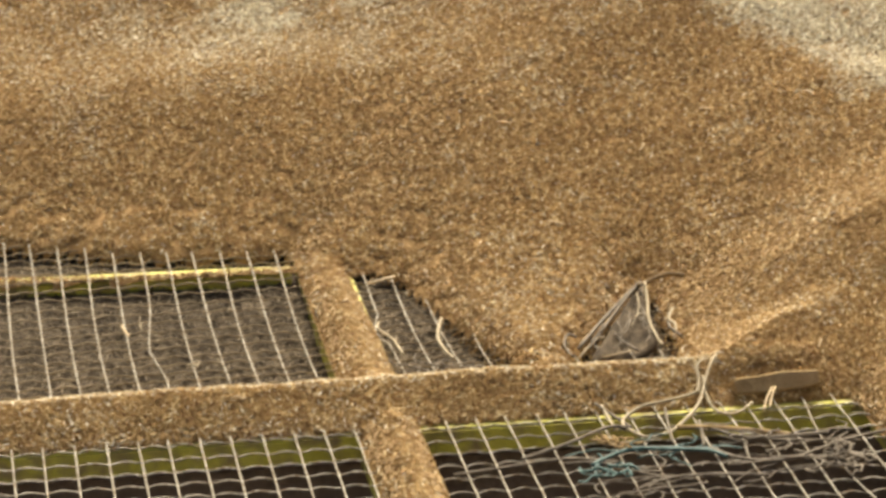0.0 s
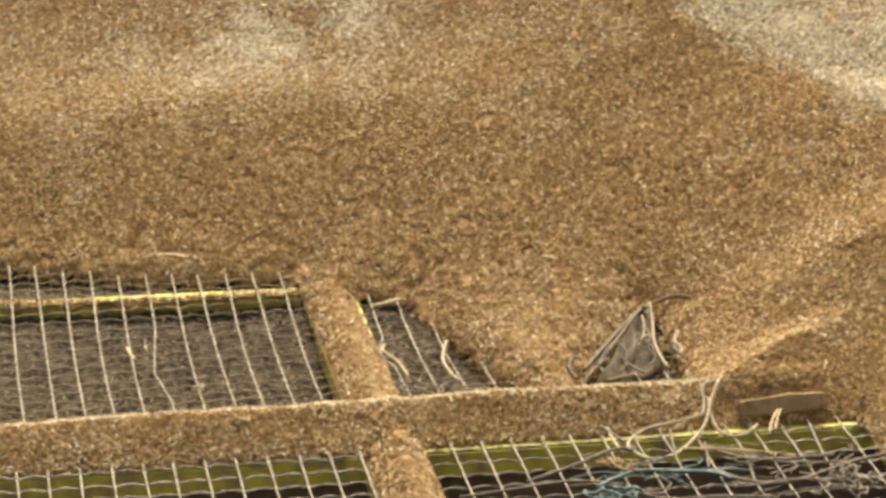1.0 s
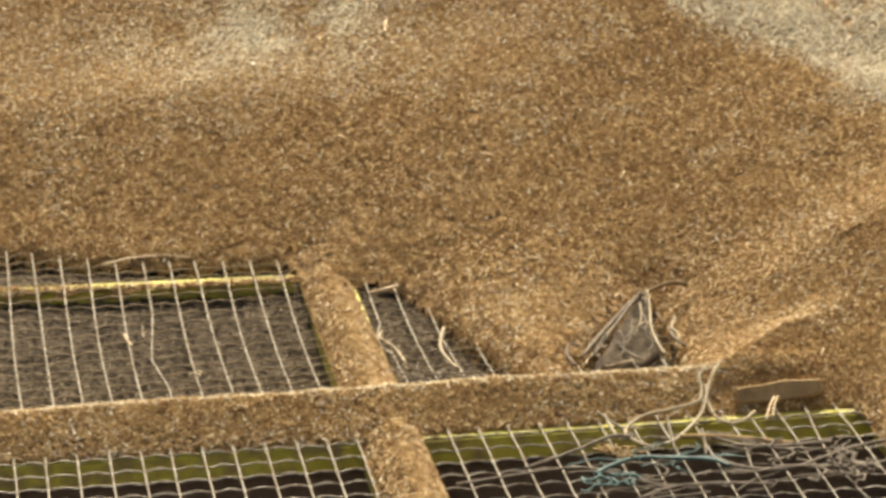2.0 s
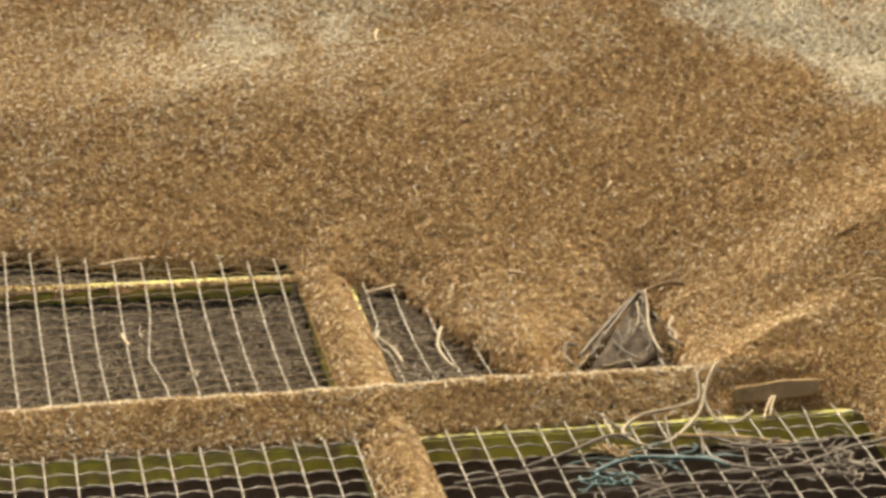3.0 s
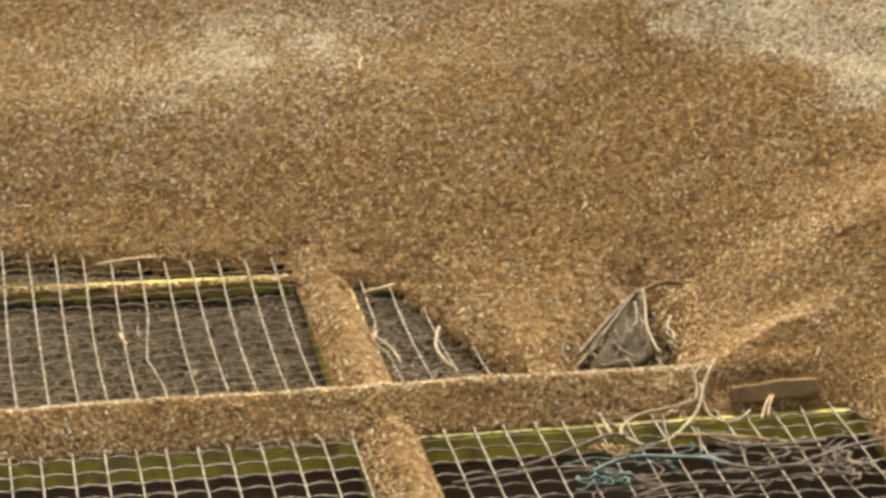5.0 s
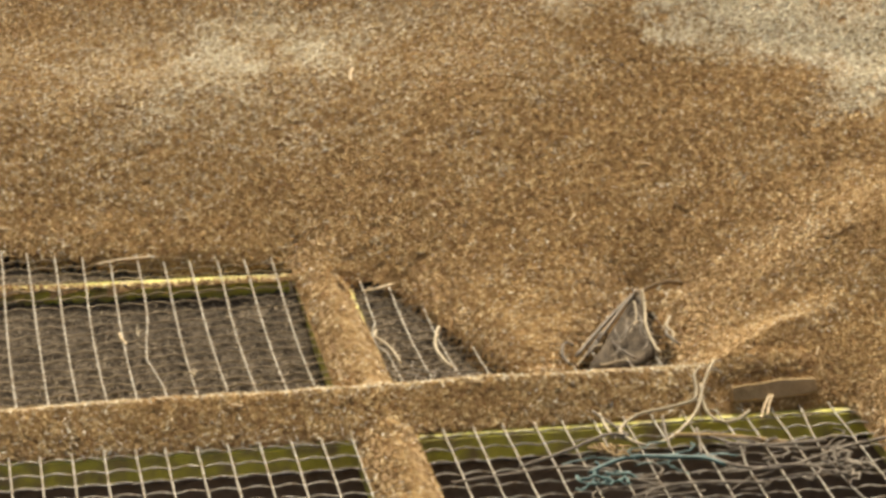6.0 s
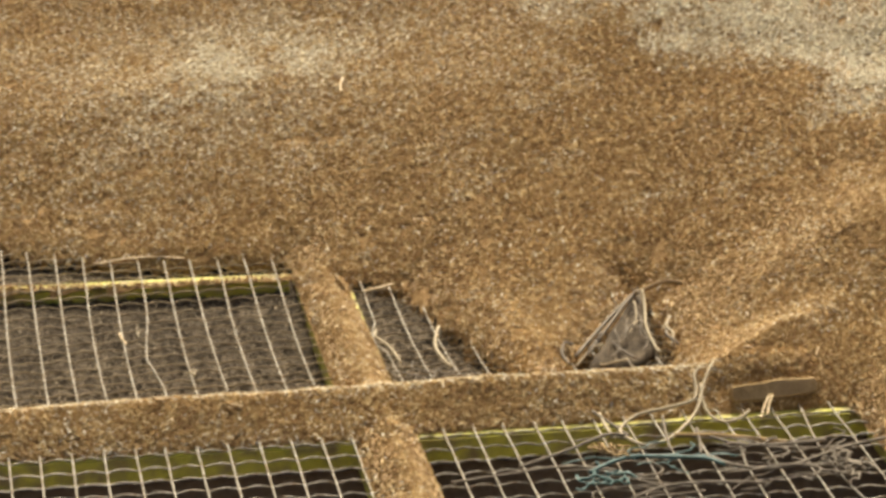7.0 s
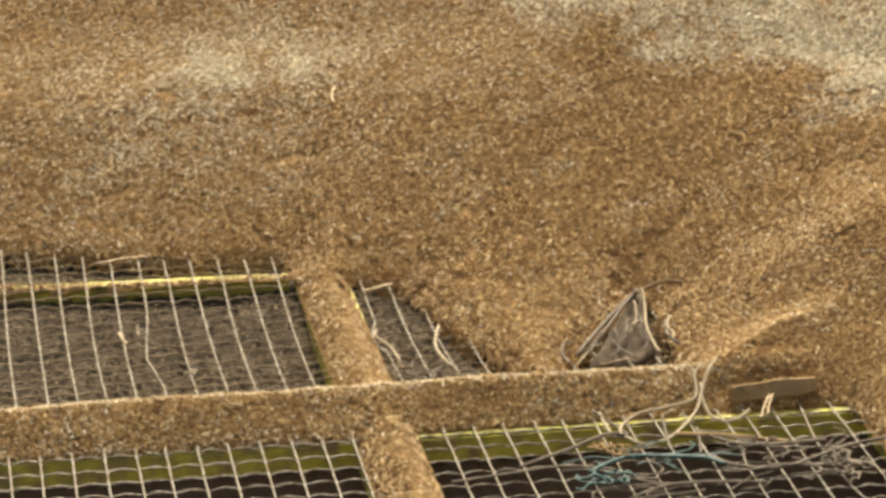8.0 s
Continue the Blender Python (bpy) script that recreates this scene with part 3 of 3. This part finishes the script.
def build_clutter():
    build_twine("pale bleached twine looped over the grain ridge", [(0.440, -0.066, 0.046), (0.427, -0.086, 0.038), (0.416, -0.106, 0.026), (0.402, -0.138, 0.012),
                (0.386, -0.163, 0.006), (0.352, -0.212, 0.005), (0.328, -0.232, 0.005), (0.306, -0.236, 0.005), (0.288, -0.203, 0.005), (0.290, -0.176, 0.006),
                (0.320, -0.145, 0.010), (0.361, -0.135, 0.013), (0.398, -0.124, 0.017), (0.407, -0.106, 0.026), (0.409, -0.086, 0.038), (0.420, -0.075, 0.044)],
                0.0022, TWINE)
    build_twine("pale bleached twine hanging over the beam edge", [(0.414, -0.100, 0.030), (0.412, -0.122, 0.016), (0.415, -0.150, 0.005), (0.428, -0.177, 0.005),
                (0.449, -0.169, 0.005), (0.470, -0.145, 0.006)], 0.0020, TWINE)
    build_twine("frayed pale twine end on the mesh", [(0.27, -0.134, 0.010), (0.272, -0.174, 0.005), (0.275, -0.205, 0.004)], 0.0022, TWINE)
    build_twine("frayed pale twine end on the mesh", [(0.262, -0.128, 0.012), (0.282, -0.168, 0.006), (0.296, -0.200, 0.004)], 0.0020, GREY_TWINE)
    build_twine("pale twine bent upright in the gap", [(0.112, 0.200, 0.004), (0.117, 0.215, 0.012), (0.113, 0.205, 0.016), (0.100, 0.150, 0.012), (0.104, 0.110, 0.007),
                (0.112, 0.085, 0.004)], 0.0024, TWINE)
    build_twine("pale twine lying along a wire", [(0.032, 0.245, 0.004), (0.026, 0.215, 0.006), (0.040, 0.173, 0.005), (0.046, 0.110, 0.005)], 0.0018, TWINE)
    strands("twine_tangle", "grey tangled twine caught at the beam in the gap", (0.075, 0.055, 0.003), (0.035, 0.03, 0.008), 9, 0.0013, GREY_TWINE, 4)
    strands("twine_knot", "small frayed knot of pale twine on a bent wire", (-0.242, 0.125, 0.002), (0.005, 0.009, 0.005), 4, 0.0010, TWINE, 23)
    strands("twine_knot", "small frayed fibre caught on a wire", (-0.302, 0.290, 0.002), (0.004, 0.014, 0.004), 3, 0.0008, TWINE, 24)
    # the clump in the gap at the foot of the heap
    tuft = tagged(new("twine_clump"), "soiled grey-brown rag and twine caught in the heap's gap", "clump", "twine on the grate")
    rag_v, rag_f = [], []
    for i in range(13):
        for j in range(9):
            a, b = i / 12, j / 8
            x = (0.290 + 0.110 * a) * (1 - b) + (0.408 + 0.008 * a) * b
            y = (0.045 + 0.045 * a) * (1 - b) + 0.262 * b
            rag_v.append((x, y, -0.006 + 0.038 * b + 0.005 * math.sin(8 * a + 2 * b) * (1 - b) + 0.010 * wavy(x, y, 0.013, 1.0)))
    for i in range(12):
        for j in range(8):
            rag_f.append((i * 9 + j, i * 9 + 9 + j, i * 9 + 10 + j, i * 9 + j + 1))
    rag = part("rag", mesh_of("rag", rag_v, rag_f, RAG, smooth=True), tuft, "soiled grey-brown rag")
    thick = rag.modifiers.new("thick", "SOLIDIFY")
    thick.thickness = 0.003
    for pts, r, mat in (
            ([(0.285, 0.085, 0.008), (0.336, 0.169, 0.014), (0.385, 0.235, 0.026), (0.412, 0.262, 0.034)], 0.0026, GREY_TWINE),
            ([(0.300, 0.080, 0.010), (0.345, 0.160, 0.018), (0.395, 0.240, 0.030), (0.418, 0.250, 0.040)], 0.0022, GREY_TWINE),
            ([(0.416, 0.250, 0.040), (0.412, 0.215, 0.026), (0.402, 0.160, 0.016), (0.402, 0.110, 0.008), (0.405, 0.085, 0.006)], 0.0020, TWINE),
            ([(0.345, 0.140, 0.010), (0.352, 0.100, 0.008), (0.366, 0.070, 0.006)], 0.0020, GREY_TWINE),
            ([(0.430, 0.160, 0.014), (0.424, 0.125, 0.016), (0.436, 0.100, 0.010)], 0.0022, GREY_TWINE),
            ([(0.405, 0.245, 0.036), (0.432, 0.258, 0.042), (0.455, 0.262, 0.046), (0.475, 0.252, 0.046)], 0.0034, WOOD),
            ([(0.272, 0.060, 0.006), (0.266, 0.085, 0.012), (0.274, 0.108, 0.020), (0.286, 0.104, 0.018)], 0.0022, GREY_TWINE),
            ([(0.425, 0.105, 0.008), (0.432, 0.128, 0.018), (0.428, 0.150, 0.020), (0.438, 0.172, 0.026)], 0.0022, TWINE)):
        part("strand", tube("strand", spline(pts, 5), r, mat, 6), tuft)
    rng = random.Random(8)
    for _ in range(14):
        a, b, h = rng.random(), rng.uniform(0.0, 0.8), rng.uniform(0, 6.28)
        pts = []
        for k in range(4):
            c, e = max(0.0, min(1.0, a + 0.12 * k * math.cos(h + 0.5 * k))), max(0.0, min(0.95, b + 0.12 * k * math.sin(h + 0.4 * k)))
            pts.append(((0.275 + 0.125 * c) * (1 - e) + (0.408 + 0.008 * c) * e, (0.045 + 0.045 * c) * (1 - e) + 0.262 * e, 0.002 + 0.038 * e + rng.uniform(0.0, 0.005)))
        part("strand", tube("strand", spline(pts, 3), rng.uniform(0.0008, 0.0014), rng.choice((GREY_TWINE, TWINE, GREY_TWINE)), 5), tuft)
    # twine and plastic over the near mesh
    strands("plastic_strands", "faded teal plastic strands tangled on the mesh", (0.315, -0.290, 0.004), (0.060, 0.025, 0.010), 7, 0.0012, TEAL, 12, "plastic")
    strands("twine_tangle", "grey dusty twine tangled over the mesh", (0.50, -0.335, 0.004), (0.09, 0.05, 0.014), 5, 0.0012, GREY_TWINE, 15)
    strands("twine_tangle", "grey dusty twine tangled beside the teal plastic", (0.33, -0.37, 0.004), (0.09, 0.04, 0.012), 6, 0.0013, GREY_TWINE, 16)
    strands("twine_tangle", "grey twine knotted under the beam edge", (0.455, -0.262, 0.004), (0.06, 0.02, 0.012), 6, 0.0013, GREY_TWINE, 17)
    strands("plastic_strands", "dark teal plastic shreds bunched on the mesh", (0.228, -0.335, 0.004), (0.022, 0.022, 0.010), 10, 0.0016, TEAL, 18, "plastic")
    build_twine("faded teal plastic rope lying on the mesh", [(0.218, -0.318, 0.006), (0.245, -0.300, 0.009), (0.281, -0.284, 0.010), (0.325, -0.290, 0.009), (0.373, -0.298, 0.007),
                (0.392, -0.318, 0.005)], 0.0028, TEAL, "plastic", name="teal_rope")
    strands("husk_tangle", "rusty brown twist of husks on the mesh", (0.260, -0.254, 0.004), (0.016, 0.018, 0.012), 9, 0.0016, DUSTY_WOOD, 19, "husks")
    strands("twine_knot", "pale grey knotted twine caught on the mesh", (0.548, -0.310, 0.005), (0.022, 0.030, 0.014), 9, 0.0018, GREY_TWINE, 26)
    strands("twine_knot", "pale grey frayed twine end on the mesh", (0.534, -0.375, 0.005), (0.020, 0.024, 0.012), 7, 0.0016, GREY_TWINE, 27)
    build_twine("long dry brownish stalk lying on the mesh", [(0.352, -0.214, 0.006), (0.395, -0.224, 0.007), (0.440, -0.240, 0.007), (0.488, -0.262, 0.006)], 0.0032, DUSTY_WOOD, "stalk",
                name="plant_stalk")
    for pts, r in (([(0.135, -0.285, 0.006), (0.20, -0.249, 0.008), (0.262, -0.208, 0.010), (0.292, -0.205, 0.006)], 0.0024),
                   ([(0.043, -0.316, 0.004), (0.116, -0.308, 0.007), (0.19, -0.295, 0.007), (0.252, -0.314, 0.006)], 0.0018),
                   ([(0.375, -0.290, 0.008), (0.405, -0.325, 0.006), (0.455, -0.345, 0.007), (0.514, -0.321, 0.010), (0.56, -0.291, 0.008), (0.62, -0.279, 0.012)], 0.0022),
                   ([(0.252, -0.405, 0.006), (0.303, -0.377, 0.007), (0.36, -0.372, 0.006), (0.43, -0.385, 0.006)], 0.0022),
                   ([(0.395, -0.225, 0.006), (0.425, -0.262, 0.008), (0.47, -0.270, 0.008), (0.54, -0.262, 0.006)], 0.0022),
                   ([(0.35, -0.155, 0.010), (0.345, -0.19, 0.006), (0.335, -0.262, 0.006)], 0.0016),
                   ([(0.385, -0.20, 0.008), (0.378, -0.245, 0.006), (0.372, -0.275, 0.004)], 0.0017)):
        build_twine("grey dusty twine lying across the wire mesh", pts, r, GREY_TWINE)
    # a piece of wood half buried in the mound
    bm = bmesh.new()
    slab(bm, -0.059, 0.059, -0.012, 0.012, -0.013, 0.013)
    bmesh.ops.subdivide_edges(bm, edges=[e for e in bm.edges if abs(e.verts[0].co.x - e.verts[1].co.x) > 0.05], cuts=7)
    for v in bm.verts:
        k = abs(v.co.x) / 0.058
        v.co.z *= 1 - 0.2 * k ** 3
        v.co += Vector((0, 0.0025 * noise.noise(v.co * 40), 0.003 * noise.noise(v.co * 33 + Vector((5, 0, 0)))))
    bmesh.ops.bevel(bm, geom=bm.edges[:], offset=0.002, segments=1, affect="EDGES")
    tagged(new("wood_piece", from_bmesh("wood_piece", bm, DUSTY_WOOD)), "dusty weathered stick of wood half buried in grain", "stick").matrix_basis = pose(0.511, -0.109, 0.016, -34, -3, 3)
    build_straw("straw", "dry straw stalk leaning on the beam", 0.058, 0.0015, 0.001).matrix_basis = pose(0.490, -0.150, 0.012, 0, -12, 64)
    build_straw("straw", "dry straw stalk leaning on the beam", 0.050, 0.0014, 0.001).matrix_basis = pose(0.497, -0.148, 0.013, 0, -12, 67)
    build_straw("straw", "short pale straw stuck upright in the mesh", 0.04, 0.0018, 0.002).matrix_basis = pose(-0.323, 0.265, 0.006, 0, -4, 101)
    build_straw("straw", "short straw lying at the foot of the heap", 0.045, 0.0030, -0.004).matrix_basis = pose(0.060, 0.420, 0.005, 0, -6, 12)


def build_bits():
    rng = random.Random(41)
    for x, y in ((0.49, -0.055, ), (0.585, -0.06), (0.63, 0.02), (0.52, 0.0), (0.70, 0.2), (0.56, 0.06), (-0.30, -0.07), (0.12, -0.075), (-0.01, 0.30), (0.30, -0.07), (0.75, 0.6), (0.82, 0.55),
                 (-0.012, -0.22), (-0.2, -0.09)):
        bit = build_straw("straw", "short pale straw bit lying on the grain", rng.uniform(0.010, 0.022), rng.uniform(0.0011, 0.0018), rng.uniform(-0.003, 0.003), "straw bits")
        bit.matrix_basis = on_heap(x, y, 0.0015, rng.uniform(0, 180))


def build_movers():
    slider = build_straw("straw", "pale straw sliding down the heap with the grain", 0.046, 0.0022, 0.002)
    riders = []
    rng = random.Random(77)
    for x, y, t in ((0.155, 0.55, 6.5), (0.33, 0.70, 3.0), (-0.20, 0.95, 4.0), (0.05, 0.80, 2.0), (0.40, 0.50, 4.0), (0.25, 0.85, 6.0), (-0.30, 1.05, 5.0),
                    (0.55, 0.60, 3.0), (0.30, 0.40, 1.0), (0.48, 0.90, 4.0), (-0.05, 1.00, 1.0), (0.0, 1.2, 4.0), (-0.35, 0.9, 2.0), (0.36, 1.0, 4.0)):
        bit = build_straw("straw", "short pale straw bit riding on the sliding grain", rng.uniform(0.014, 0.026), rng.uniform(0.0011, 0.0017), rng.uniform(-0.002, 0.002), "straw bits")
        riders.append((bit, slide(x, y, t), rng.uniform(0, 180)))
    lying = build_straw("straw", "long pale straw come to rest at the heap's foot", 0.135, 0.0024, 0.012)
    return slider, lying, riders


def on_heap(x, y, lift, heading):
    """A pose on the heap's surface, its x axis along the heading."""
    n = Vector(upright(np.array(x), np.array(y), 0.02).tolist())
    d = Vector((math.cos(radians(heading)), math.sin(radians(heading)), 0))
    d = (d - n * d.dot(n)).normalized()
    m = Matrix((d, n.cross(d), n)).transposed().to_4x4()
    m.translation = (x, y, float(read(HEIGHT, x, y)) + lift)
    return m


def motions():
    for clump, way, turn in SLIDING:
        walk(clump, clump_rows(way, turn))
    for bit, way, heading in RIDERS:
        rows = [(k * STEP, way[k]) for k in range(0, len(way), 2)]
        walk(bit, [(t, on_heap(x, y, 0.0015 if float(read(DIST, x, y)) > 0.01 else -0.06, heading)) for t, (x, y) in rows])
    walk(SLIDER, [(t, on_heap(x, y, 0.003, 77)) for t, x, y in
                  ((0.0, 0.26, 1.62), (1.0, 0.22, 1.42), (1.3, 0.19, 1.19), (1.5, 0.182, 1.146), (3.0, 0.157, 1.098), (4.0, 0.138, 1.052), (4.5, 0.128, 1.02), (6.0, 0.100, 0.962),
                   (7.0, 0.080, 0.934), (8.0, 0.063, 0.908))])
    walk(LYING, [(0.0, on_heap(-0.255, 0.650, -0.006, 2)), (1.5, on_heap(-0.266, 0.620, -0.001, 0)), (2.2, pose(-0.272, 0.600, 0.005, 0, 0, 2)),
                 (2.8, pose(-0.274, 0.598, 0.005, 0, 0, 2)), (8.0, pose(-0.274, 0.598, 0.005, 0, 0, 2))])


build_yard()
build_pit_grain()
build_beams()
build_grate()
HEAP = build_heap()
SLIDING = build_sliding(HEAP)
build_clutter()
build_bits()
SLIDER, LYING, RIDERS = build_movers()
motions()
